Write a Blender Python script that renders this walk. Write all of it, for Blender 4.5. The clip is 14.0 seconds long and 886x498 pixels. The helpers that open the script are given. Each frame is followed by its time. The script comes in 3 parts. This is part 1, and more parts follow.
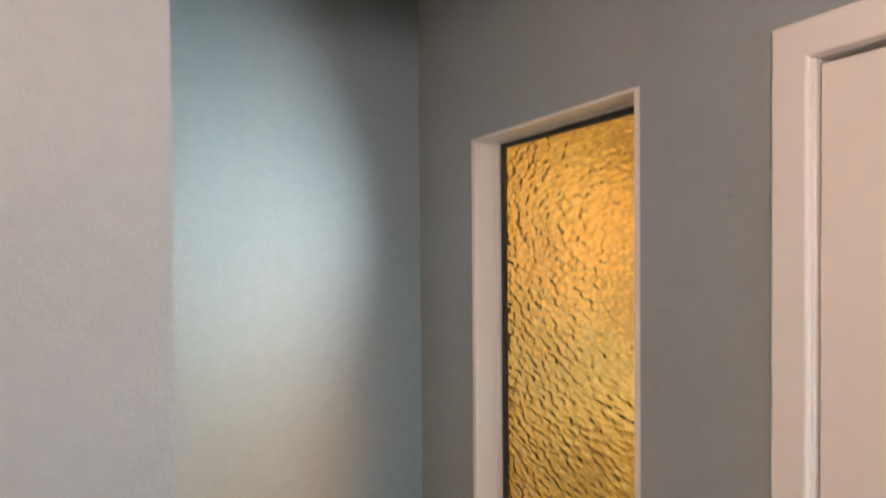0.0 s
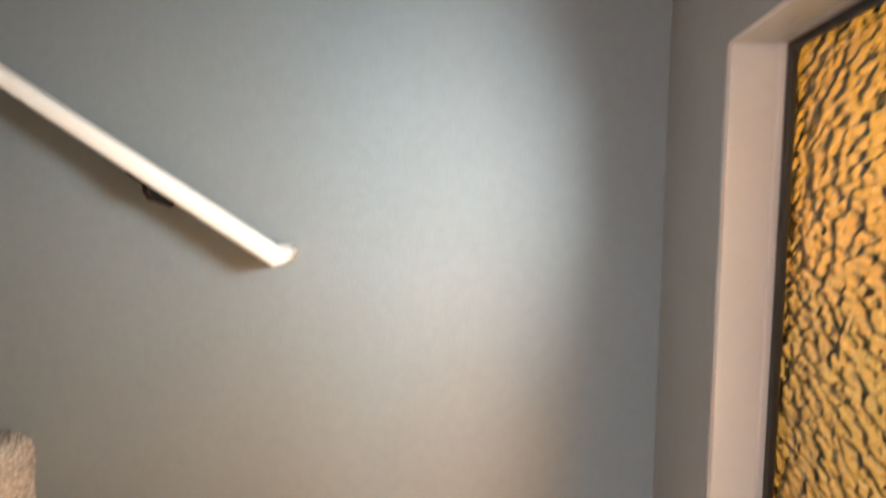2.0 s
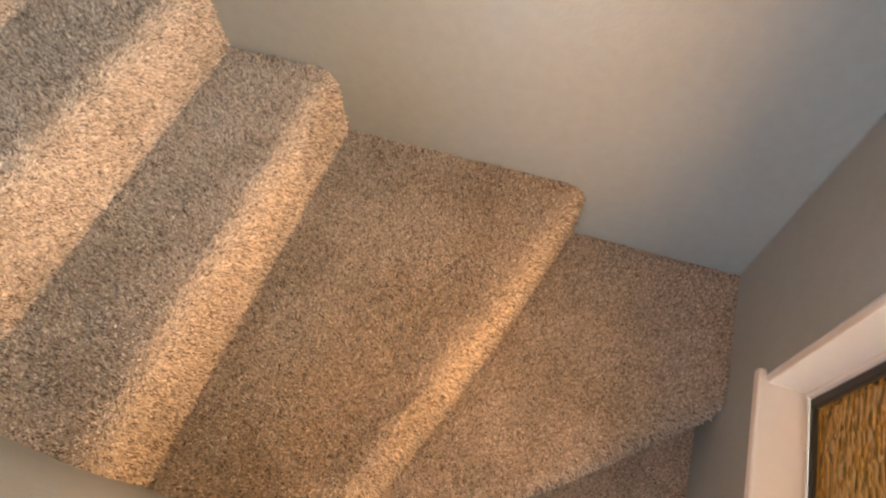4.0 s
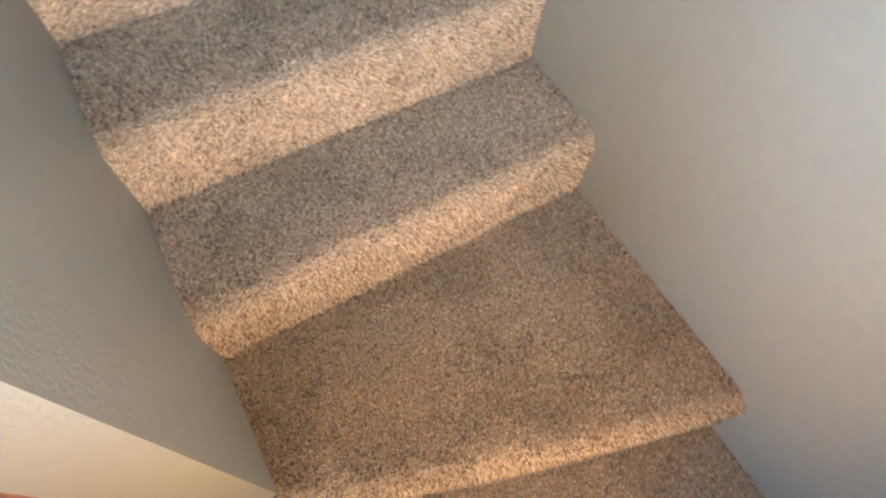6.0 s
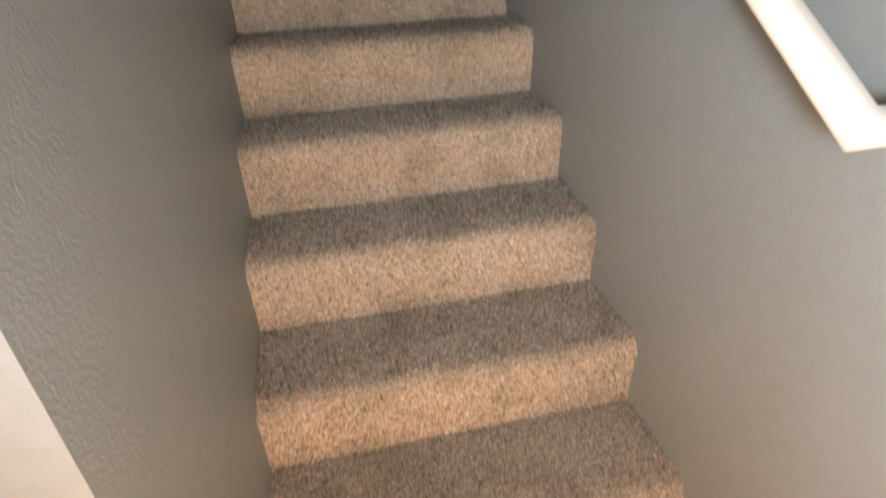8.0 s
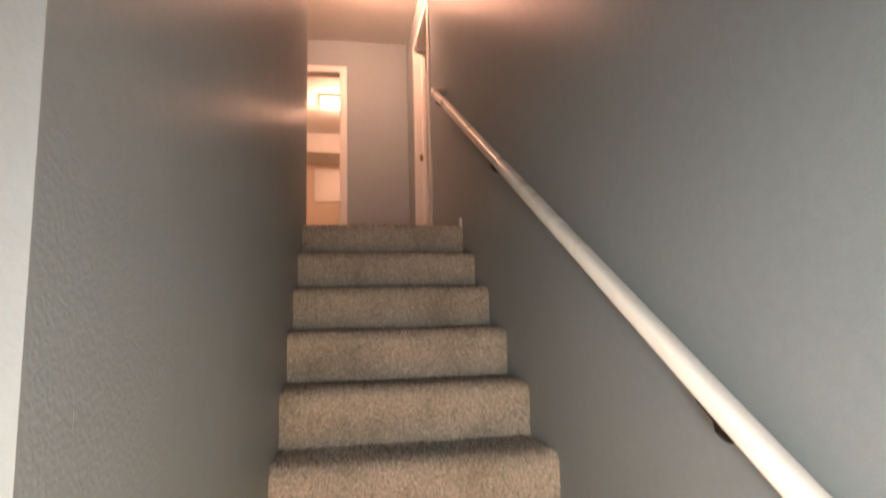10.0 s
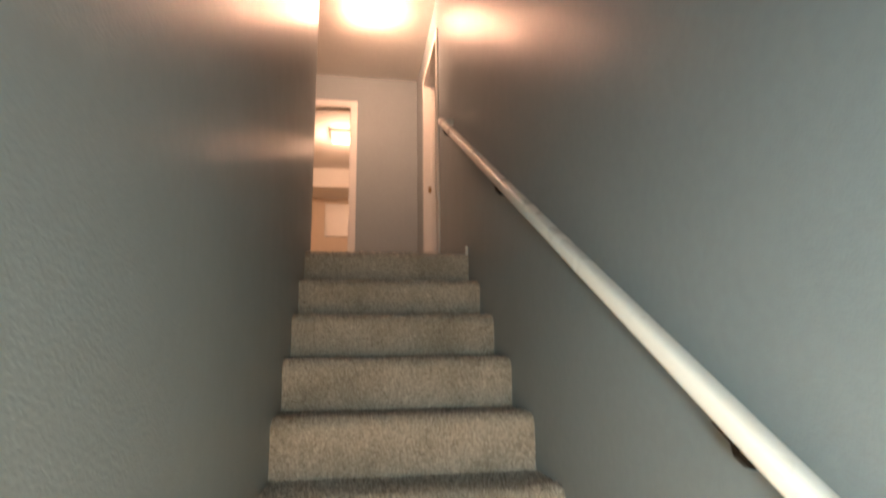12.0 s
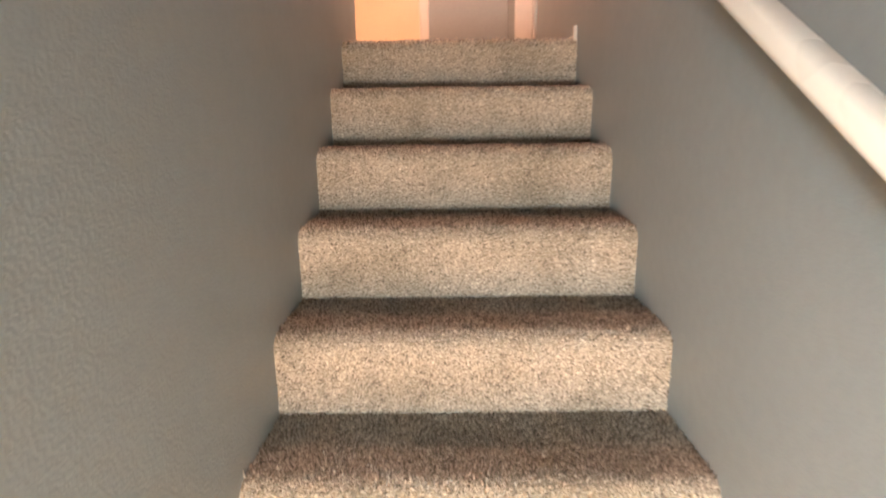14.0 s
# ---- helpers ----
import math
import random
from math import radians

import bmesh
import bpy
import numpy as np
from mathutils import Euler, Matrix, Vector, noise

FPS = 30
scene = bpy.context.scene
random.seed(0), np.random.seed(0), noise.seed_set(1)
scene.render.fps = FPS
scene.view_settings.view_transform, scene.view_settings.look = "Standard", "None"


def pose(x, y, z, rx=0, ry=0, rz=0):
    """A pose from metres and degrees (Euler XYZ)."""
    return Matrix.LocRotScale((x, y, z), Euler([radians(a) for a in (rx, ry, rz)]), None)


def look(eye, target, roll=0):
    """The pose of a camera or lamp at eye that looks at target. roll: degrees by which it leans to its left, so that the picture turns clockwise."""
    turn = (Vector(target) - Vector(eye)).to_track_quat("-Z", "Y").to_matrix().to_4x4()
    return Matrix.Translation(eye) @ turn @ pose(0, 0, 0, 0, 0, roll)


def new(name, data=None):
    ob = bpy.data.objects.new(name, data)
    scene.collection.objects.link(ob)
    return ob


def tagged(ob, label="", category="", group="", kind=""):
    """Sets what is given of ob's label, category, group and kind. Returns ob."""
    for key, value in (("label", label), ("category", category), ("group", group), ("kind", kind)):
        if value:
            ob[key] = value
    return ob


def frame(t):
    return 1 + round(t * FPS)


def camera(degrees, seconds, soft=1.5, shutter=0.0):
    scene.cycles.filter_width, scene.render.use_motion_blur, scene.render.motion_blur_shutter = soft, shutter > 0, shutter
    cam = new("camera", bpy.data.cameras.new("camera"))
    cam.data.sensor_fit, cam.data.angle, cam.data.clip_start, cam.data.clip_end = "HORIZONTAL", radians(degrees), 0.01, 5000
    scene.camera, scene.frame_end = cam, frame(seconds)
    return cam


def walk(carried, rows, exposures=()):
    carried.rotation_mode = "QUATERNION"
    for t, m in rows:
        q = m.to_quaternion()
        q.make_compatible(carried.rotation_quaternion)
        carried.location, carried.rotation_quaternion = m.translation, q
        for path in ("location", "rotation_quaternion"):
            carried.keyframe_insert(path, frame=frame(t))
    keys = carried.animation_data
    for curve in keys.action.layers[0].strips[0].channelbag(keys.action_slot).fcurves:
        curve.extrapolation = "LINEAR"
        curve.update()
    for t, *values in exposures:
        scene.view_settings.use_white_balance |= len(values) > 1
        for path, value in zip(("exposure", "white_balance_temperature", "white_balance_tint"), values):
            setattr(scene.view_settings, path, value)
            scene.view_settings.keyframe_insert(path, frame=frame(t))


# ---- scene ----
cam = camera(76.5, 14.0, soft=2.0, shutter=0.4)
PATH = [
    (0, (-0.724, 0.39, 1.727), (1.061, -0.511, 1.691), -0.5),
    (0.6, (-0.669, 0.335, 1.718), (1.139, -0.459, 2.038), -0.8),
    (0.8, (-0.642, 0.268, 1.718), (1.212, -0.379, 2.099), -0.5),
    (1.5, (-0.511, 0.074, 1.727), (1.452, -0.008, 2.102), 0.0),
    (2, (-0.37, -0.022, 1.739), (1.582, 0.222, 1.575), 0.4),
    (2.5, (-0.249, 0.07, 1.649), (1.56, 0.253, 0.816), 0.2),
    (3, (-0.095, 0.095, 1.624), (1.316, 0.246, 0.238), 2.0),
    (3.2, (-0.060, 0.066, 1.623), (1.14, 0.276, 0.051), -0.3),
    (5.3, (0.176, 0.147, 1.651), (0.908, 0.768, -0.103), 1.8),
    (5.5, (0.165, 0.16, 1.668), (0.854, 0.827, -0.087), 2.7),
    (6, (0.181, 0.167, 1.685), (0.703, 0.964, -0.074), 4.1),
    (6.5, (0.266, 0.082, 1.695), (0.569, 1.037, -0.036), 0.0),
    (7, (0.296, 0.063, 1.751), (0.522, 1.186, 0.111), -2.7),
    (7.5, (0.263, 0.031, 1.807), (0.544, 1.454, 0.431), -2.8),
    (8, (0.238, 0.018, 1.838), (0.573, 1.698, 0.805), -2.3),
    (8.3, (0.239, 0.002, 1.838), (0.588, 1.798, 1.032), -1.6),
    (8.5, (0.198, -0.002, 1.858), (0.594, 1.833, 1.167), -1.6),
    (9, (0.231, -0.025, 1.885), (0.592, 1.901, 1.489), -1.7),
    (9.2, (0.218, -0.026, 1.895), (0.586, 1.92, 1.615), -1.6),
    (11.3, (0.201, -0.065, 1.984), (0.496, 1.753, 2.765), -0.3),
    (11.5, (0.206, -0.055, 1.96), (0.512, 1.783, 2.686), -0.1),
    (12, (0.252, 0.029, 1.892), (0.567, 1.965, 2.284), -0.7),
    (12.5, (0.287, 0.171, 1.876), (0.629, 2.14, 1.954), -0.3),
    (13, (0.299, 0.37, 1.989), (0.626, 2.34, 1.887), 0.5),
    (13.5, (0.355, 0.597, 2.073), (0.505, 2.574, 1.808), 0.3),
    (14, (0.385, 0.808, 2.164), (0.372, 2.761, 1.732), -0.7),
]
EXPOSURES = [(0, 0.0, 6050, 8), (1.2, 0.2, 6200, 10), (2, 0.15, 6600, 15), (3.2, 0.45, 7050, 20), (5.3, 0.5, 5700, 11), (7.0, 0.3, 5900, 14), (8.0, 0.15, 6600, 19), (9.2, 0.2, 7100, 25),
             (11.3, 0.2, 6200, 1), (12.0, 0.1, 6300, 2), (12.6, 0.3, 6500, 9), (13.2, 0.85, 6800, 15), (14, 1.6, 6900, 17)]
walk(cam, [(t, look(eye, target, roll)) for t, eye, target, roll in PATH], EXPOSURES)

# ---- dimensions (metres) ----
RISE, RUN = 0.19, 0.262          # riser and going of the straight flight
W = 0.88                         # clear width of the flight
YW = -0.34                       # inner face of the wall with the window and the door
YP = 0.377                       # free end of the wall between hall and stairs
TH = 0.10                        # thickness of that wall
Y4 = 0.661                       # nosing of the first straight step (the fourth)
HALL_H = 2.21                    # hall ceiling
UP = 13 * RISE                   # upper floor
TOP = 4.79                       # upper ceiling
YF = 5.45                        # upper landing's end wall
YL = 3.40                        # end of the wall between stairs and upper landing
XH, YH = -2.6, 2.6               # hall's far walls

# ---- world and lights ----
world = bpy.data.worlds.new("world")
scene.world = world
world.use_nodes = True
wn = world.node_tree
sky = wn.nodes.new("ShaderNodeTexSky")
sky.sky_type, sky.sun_disc, sky.sun_elevation, sky.sun_rotation = "NISHITA", False, radians(12), radians(200)
wn.links.new(sky.outputs[0], wn.nodes["Background"].inputs["Color"])
wn.nodes["Background"].inputs["Strength"].default_value = 0.12


def lamp(name, kind, place, target, power, color, size, label):
    data = bpy.data.lights.new(name, kind)
    data.energy, data.color = power, color
    if kind == "AREA":
        data.shape, data.size = "DISK", size
    else:
        data.shadow_soft_size = size
    ob = new(name, data)
    ob.matrix_world = look(place, target)
    return tagged(ob, label, "lamp", kind="structure")


# Added cool fill: fixed stand-in for a torch carried beside the camera.
torch_fill = lamp("window_daylight", "AREA", (0.19, YW - 0.042, 1.80), (0.72, 1.0, 1.72), 6.4, (0.80, 0.98, 1.0), 0.3,
                    "cool fill lamp added at the top of the stair window, standing in for a carried torch")
torch_fill.data.shape, torch_fill.data.size, torch_fill.data.size_y = "RECTANGLE", 0.14, 0.24
torch_fill.data.spread = radians(110)
amber_light = lamp("window_amber_light", "AREA", (0.27, YW - 0.012, 1.27), (0.42, 0.6, 1.27), 9.0, (1.0, 0.50, 0.18), 0.5,
                   "low evening light through the amber window glass")
amber_light.data.shape, amber_light.data.size, amber_light.data.size_y = "RECTANGLE", 0.40, 1.20
amber_light.data.spread = radians(128)
# Second added fill, out of view: gives the torch's cool patch on wall_east.
hall_fill = lamp("hall_daylight", "AREA", (XH - 0.06, 0.20, 1.60), (W, 0.0, 1.20), 2.6, (0.60, 0.88, 1.0), 0.6,
                "cool fill lamp added out of view in the hall's west wall, standing in for a carried torch")
hall_fill.data.shape, hall_fill.data.size, hall_fill.data.size_y = "RECTANGLE", 0.9, 0.8
hall_fill.data.spread = radians(60)
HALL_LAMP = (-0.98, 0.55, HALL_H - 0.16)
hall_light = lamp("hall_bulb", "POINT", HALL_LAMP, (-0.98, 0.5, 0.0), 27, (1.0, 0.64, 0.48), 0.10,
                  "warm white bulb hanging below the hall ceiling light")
ROOM_LAMP = (0.10, 7.0, TOP - 0.19)
room_light = lamp("room_bulb", "POINT", (ROOM_LAMP[0], ROOM_LAMP[1], ROOM_LAMP[2] - 0.02), (0, 6, 0), 42, (1.0, 0.52, 0.33), 0.10,
                  "warm bulb of the upper room's ceiling light")

# ---- materials ----


class Mat:
    """A node material with a principled surface; small methods add nodes."""

    def __init__(self, name, color=(0.5, 0.5, 0.5), rough=0.5, metal=0.0, spec=0.5):
        self.m = bpy.data.materials.new(name)
        self.m.use_nodes = True
        self.t = self.m.node_tree
        self.b = self.t.nodes["Principled BSDF"]
        self.b.inputs["Base Color"].default_value = (*color, 1)
        self.b.inputs["Roughness"].default_value = rough
        self.b.inputs["Metallic"].default_value = metal
        self.b.inputs["Specular IOR Level"].default_value = spec
        self.coord = self.t.nodes.new("ShaderNodeTexCoord").outputs["Object"]

    def link(self, a, b):
        self.t.links.new(a, b)

    def noise(self, scale, detail=2.0, rough=0.5, warp=0.0):
        n = self.t.nodes.new("ShaderNodeTexNoise")
        n.inputs["Scale"].default_value, n.inputs["Detail"].default_value = scale, detail
        n.inputs["Roughness"].default_value, n.inputs["Distortion"].default_value = rough, warp
        self.link(self.coord, n.inputs["Vector"])
        return n.outputs["Fac"]

    def cells(self, scale, feature="F1", vector=None, smooth=0.0):
        n = self.t.nodes.new("ShaderNodeTexVoronoi")
        n.feature = feature
        n.inputs["Scale"].default_value = scale
        if feature == "SMOOTH_F1":
            n.inputs["Smoothness"].default_value = smooth
        self.link(vector or self.coord, n.inputs["Vector"])
        return n.outputs["Distance"]

    def ramp(self, fac, *stops):
        r = self.t.nodes.new("ShaderNodeValToRGB")
        while len(r.color_ramp.elements) < len(stops):
            r.color_ramp.elements.new(0.5)
        for e, (p, c) in zip(r.color_ramp.elements, stops):
            e.position = p
            e.color = (*c, 1) if len(c) == 3 else c
        self.link(fac, r.inputs["Fac"])
        return r.outputs["Color"]

    def mix(self, fac, a, b, blend="MIX"):
        n = self.t.nodes.new("ShaderNodeMix")
        n.data_type, n.blend_type = "RGBA", blend
        for socket, v in ((n.inputs[0], fac), (n.inputs[6], a), (n.inputs[7], b)):
            if isinstance(v, (int, float)):
                socket.default_value = v
            elif isinstance(v, tuple):
                socket.default_value = (*v, 1)
            else:
                self.link(v, socket)
        return n.outputs[2]

    def math(self, op, a, b):
        n = self.t.nodes.new("ShaderNodeMath")
        n.operation = op
        for socket, v in zip(n.inputs, (a, b)):
            if isinstance(v, (int, float)):
                socket.default_value = v
            else:
                self.link(v, socket)
        return n.outputs[0]

    def base(self, color):
        self.link(color, self.b.inputs["Base Color"])
        return self

    def roughness(self, fac, low, high):
        n = self.t.nodes.new("ShaderNodeMapRange")
        n.inputs["To Min"].default_value, n.inputs["To Max"].default_value = low, high
        self.link(fac, n.inputs["Value"])
        self.link(n.outputs[0], self.b.inputs["Roughness"])
        return self

    def bump(self, height, strength, distance):
        n = self.t.nodes.new("ShaderNodeBump")
        n.inputs["Strength"].default_value, n.inputs["Distance"].default_value = strength, distance
        old = self.b.inputs["Normal"].links
        if old:
            self.link(old[0].from_socket, n.inputs["Normal"])
        self.link(height, n.inputs["Height"])
        self.link(n.outputs[0], self.b.inputs["Normal"])
        return self


def paint(name, color, rough, peel, scale=130.0, spread=0.06, depth=0.0016):
    """Rolled wall paint over an orange-peel texture, with faint scuffs."""
    m = Mat(name, color, rough)
    light = tuple(min(1, c * (1 + spread)) for c in color)
    dark = tuple(c * (1 - spread) for c in color)
    tone = m.ramp(m.noise(1.7, 4, 0.6), (0.3, dark), (0.7, light))
    m.base(m.mix(0.35, tone, m.ramp(m.noise(40, 3), (0.35, dark), (0.65, light))))
    m.roughness(m.noise(7, 3), rough - 0.06, rough + 0.08)
    blobs = m.ramp(m.noise(scale, 1.5, 0.45, 0.4), (0.40, (0, 0, 0)), (0.62, (1, 1, 1)))
    m.bump(blobs, peel, depth)
    m.bump(m.noise(scale * 3.2, 2), peel * 0.35, 0.0006)
    return m.m


SATIN = 0.08
GREY = paint("grey_blue_wall_paint", (0.315, 0.366, 0.386), 0.40, 0.15, 150, 0.06, 0.0018)
GREY.node_tree.nodes["Principled BSDF"].inputs["Specular IOR Level"].default_value = SATIN
WHITE_WALL = paint("off_white_textured_paint", (0.74, 0.71, 0.68), 0.22, 1.0, 165, 0.06, 0.0042)
enamel = WHITE_WALL.node_tree.nodes["Principled BSDF"]
enamel.inputs["Coat Weight"].default_value, enamel.inputs["Coat Roughness"].default_value = 0.8, 0.14
WHITE_WALL.node_tree.links.new(enamel.inputs["Normal"].links[0].from_socket, enamel.inputs["Coat Normal"])
CEIL = paint("ceiling_paint", (0.76, 0.75, 0.72), 0.7, 0.7, 90)
ROOM_WALL = paint("cream_wall_paint", (0.72, 0.62, 0.50), 0.55, 0.3)
TRIM = paint("white_gloss_trim", (0.78, 0.77, 0.74), 0.30, 0.06, 60, 0.03)
DOOR = paint("white_door_paint", (0.77, 0.75, 0.71), 0.42, 0.10, 60, 0.03)
RAIL = paint("white_rail_paint", (0.76, 0.76, 0.73), 0.28, 0.10, 70, 0.03)
PLAIN = paint("plain_plaster", (0.55, 0.54, 0.52), 0.7, 0.3)
PAVING = paint("warm_paving", (0.70, 0.56, 0.38), 0.8, 0.4, 60)
BLACK = Mat("black_gasket_and_gap_shade", (0.012, 0.011, 0.010), 0.45).m
METAL = Mat("dark_bracket_metal", (0.035, 0.028, 0.022), 0.38, 0.8).m
BRASS = Mat("aged_brass", (0.32, 0.22, 0.10), 0.35, 1.0).m


def carpet(name, island):
    m = Mat(name, (0.3, 0.26, 0.21), 1.0, 0, 0.1)
    if island:
        fac = m.t.nodes.new("ShaderNodeNewGeometry").outputs["Random Per Island"]
    else:
        fac = m.noise(330, 2, 0.7)
    tuft = m.ramp(fac, (0.0, (0.14, 0.118, 0.095)), (0.22, (0.29, 0.255, 0.215)), (0.5, (0.52, 0.47, 0.40)), (0.8, (0.74, 0.69, 0.61)), (1.0, (0.84, 0.80, 0.73)))
    fleck = m.ramp(m.noise(130, 3, 0.7), (0.38, (0.72, 0.71, 0.69)), (0.6, (1.1, 1.1, 1.1)))
    wear = m.ramp(m.noise(5.5, 3, 0.6), (0.34, (0.80, 0.80, 0.78)), (0.56, (1.04, 1.04, 1.04)))
    m.base(m.mix(1.0, m.mix(1.0, tuft, fleck, "MULTIPLY"), wear, "MULTIPLY"))
    m.b.inputs["Sheen Weight"].default_value = 0.25
    m.b.inputs["Sheen Roughness"].default_value = 0.5
    if not island:
        m.bump(m.noise(260, 2, 0.6), 1.0, 0.006)
    return m.m


CARPET = carpet("beige_speckled_carpet", False)
PILE = carpet("carpet_pile", True)

m = Mat("terracotta_tile", (0.5, 0.25, 0.15), 0.45)
cloud = m.ramp(m.noise(9, 5, 0.65, 0.5), (0.3, (0.54, 0.27, 0.16)), (0.55, (0.66, 0.35, 0.21)), (0.75, (0.74, 0.44, 0.28)))
shade = m.t.nodes.new("ShaderNodeObjectInfo").outputs["Random"]
m.base(m.mix(1.0, cloud, m.ramp(shade, (0, (0.86, 0.85, 0.84)), (1, (1.1, 1.08, 1.06))), "MULTIPLY"))
m.roughness(m.noise(18, 3), 0.35, 0.6).bump(m.noise(45, 4), 0.25, 0.002)
TILE = m.m
m = Mat("tile_grout", (0.5, 0.38, 0.3), 0.9)
m.base(m.ramp(m.noise(90, 3), (0.3, (0.56, 0.40, 0.31)), (0.7, (0.70, 0.54, 0.43)))).bump(m.noise(400), 0.4, 0.001)
GROUT = m.m

m = Mat("amber_hammered_glass", (1.0, 0.60, 0.10), 0.07)
m.b.inputs["Transmission Weight"].default_value, m.b.inputs["IOR"].default_value = 1.0, 1.45
warp = m.t.nodes.new("ShaderNodeVectorMath")
warp.operation = "ADD"
wob = m.t.nodes.new("ShaderNodeTexNoise")
wob.inputs["Scale"].default_value = 34
m.link(m.coord, wob.inputs["Vector"])
sc = m.t.nodes.new("ShaderNodeVectorMath")
sc.operation = "SCALE"
sc.inputs["Scale"].default_value = 0.009
m.link(wob.outputs["Color"], sc.inputs[0])
m.link(m.coord, warp.inputs[0])
m.link(sc.outputs[0], warp.inputs[1])
flat = m.t.nodes.new("ShaderNodeVectorMath")
flat.operation = "MULTIPLY"
flat.inputs[1].default_value = (0.56, 1.0, 1.15)
m.link(warp.outputs[0], flat.inputs[0])
hammer = m.cells(62, "SMOOTH_F1", flat.outputs[0], 0.25)
m.bump(hammer, 0.85, 0.0050)
m.base(m.ramp(m.noise(3.0, 3), (0.3, (0.16, 0.078, 0.014)), (0.7, (0.20, 0.115, 0.028))))
AMBER = m.m


def glow(name, color, strength):
    m = Mat(name, color, 0.4)
    m.b.inputs["Emission Color"].default_value = (*color, 1)
    m.b.inputs["Emission Strength"].default_value = strength
    return m.m


LAMP_GLASS = glow("lit_lamp_glass", (1.0, 0.49, 0.31), 540.0)
ROOM_GLASS = glow("room_lamp_glass", (1.0, 0.72, 0.48), 2.2)

# ---- mesh helpers ----


def finish(bm, name, material, parent=None, smooth=False):
    bmesh.ops.recalc_face_normals(bm, faces=bm.faces)
    me = bpy.data.meshes.new(name)
    bm.to_mesh(me)
    bm.free()
    for mat in material if isinstance(material, (list, tuple)) else [material]:
        me.materials.append(mat)
    if smooth:
        me.polygons.foreach_set("use_smooth", [True] * len(me.polygons))
    ob = new(name, me)
    if parent:
        ob.parent = parent
    return ob


def part(name, bm, material, parent, label="", smooth=False):
    ob = finish(bm, name, material, parent, smooth)
    return tagged(ob, label)


def box(bm, x0, x1, y0, y1, z0, z1, bevel=0.0):
    made = bmesh.ops.create_cube(bm, size=1.0, matrix=Matrix.Translation(((x0 + x1) / 2, (y0 + y1) / 2, (z0 + z1) / 2))
                                 @ Matrix.Diagonal((x1 - x0, y1 - y0, z1 - z0, 1)))
    if bevel:
        edges = list({e for v in made["verts"] for e in v.link_edges})
        bmesh.ops.bevel(bm, geom=edges, offset=bevel, segments=2, profile=0.5, affect="EDGES")
    return bm


def boxes(*dims, bevel=0.0):
    bm = bmesh.new()
    for d in dims:
        box(bm, *d, bevel=bevel)
    return bm


def lathe(bm, profile, centre, steps=32):
    """Turns (radius, z) pairs about a vertical axis through centre."""
    rings = []
    for r, z in profile:
        if r < 1e-5:
            rings.append([bm.verts.new((centre[0], centre[1], centre[2] + z))])
        else:
            rings.append([bm.verts.new((centre[0] + r * math.cos(2 * math.pi * a / steps), centre[1] + r * math.sin(2 * math.pi * a / steps),
                                        centre[2] + z)) for a in range(steps)])
    for p, q in zip(rings, rings[1:]):
        for a in range(steps):
            b = (a + 1) % steps
            loop = [p[a % len(p)], p[b % len(p)], q[b % len(q)], q[a % len(q)]]
            loop = [v for n, v in enumerate(loop) if v not in loop[:n]]
            if len(loop) > 2:
                bm.faces.new(loop)
    return bm


def sweep(bm, path, profile, up):
    """Sweeps a closed profile of (side, up) pairs along a polyline with mitred corners."""
    path, up = [Vector(p) for p in path], Vector(up).normalized()
    rings = []
    for n, p in enumerate(path):
        before = (p - path[n - 1]).normalized() if n else None
        after = (path[n + 1] - p).normalized() if n + 1 < len(path) else None
        s0 = (before or after).cross(up).normalized()
        s1 = (after or before).cross(up).normalized()
        side = (s0 + s1) / 2
        side = side / side.length_squared
        rings.append([bm.verts.new(p + side * a + up * b) for a, b in profile])
    count = len(profile)
    for r, q in zip(rings, rings[1:]):
        for a in range(count):
            bm.faces.new((r[a], r[(a + 1) % count], q[(a + 1) % count], q[a]))
    bm.faces.new(rings[0])
    bm.faces.new(rings[-1])
    return bm


def rounded(w, h, r, steps=5):
    pts = []
    for cx, cy, a0 in ((w / 2 - r, h / 2 - r, 0), (-w / 2 + r, h / 2 - r, 90), (-w / 2 + r, -h / 2 + r, 180), (w / 2 - r, -h / 2 + r, 270)):
        for k in range(steps + 1):
            a = radians(a0 + 90 * k / steps)
            pts.append((cx + r * math.cos(a), cy + r * math.sin(a)))
    return pts


def structure(name, bm, material, label, category):
    return tagged(finish(bm, name, material), label, category, kind="structure")


# ---- large structure ----
DOOR_X0, DOOR_X1, DOOR_TOP = -1.13, -0.300, 1.953
WIN_X0, WIN_X1, WIN_Z0, WIN_Z1 = -0.022, 0.557, 0.555, 1.985
T = 0.105                                                     # thickness of the outer wall
yo = YW - T
structure("wall_south", boxes(
    (XH - 0.12, DOOR_X0, yo, YW, 0, TOP), (DOOR_X0, DOOR_X1, yo, YW, DOOR_TOP, TOP), (DOOR_X1, WIN_X0, yo, YW, 0, TOP),
    (WIN_X0, WIN_X1, yo, YW, 0, WIN_Z0), (WIN_X0, WIN_X1, yo, YW, WIN_Z1, TOP), (WIN_X1, W + 0.12, yo, YW, 0, TOP)),
    GREY, "grey-blue painted wall with an amber window and a white door", "wall")
RD0, RD1, RDT = 4.06, 4.84, UP + 1.95
structure("wall_east", boxes(
    (W, W + 0.12, YW, RD0, 0, TOP), (W, W + 0.12, RD0, RD1, 0, UP), (W, W + 0.12, RD0, RD1, RDT, TOP), (W, W + 0.12, RD1, YF, 0, TOP)),
    GREY, "grey-blue satin painted stair wall that carries the handrail", "wall")

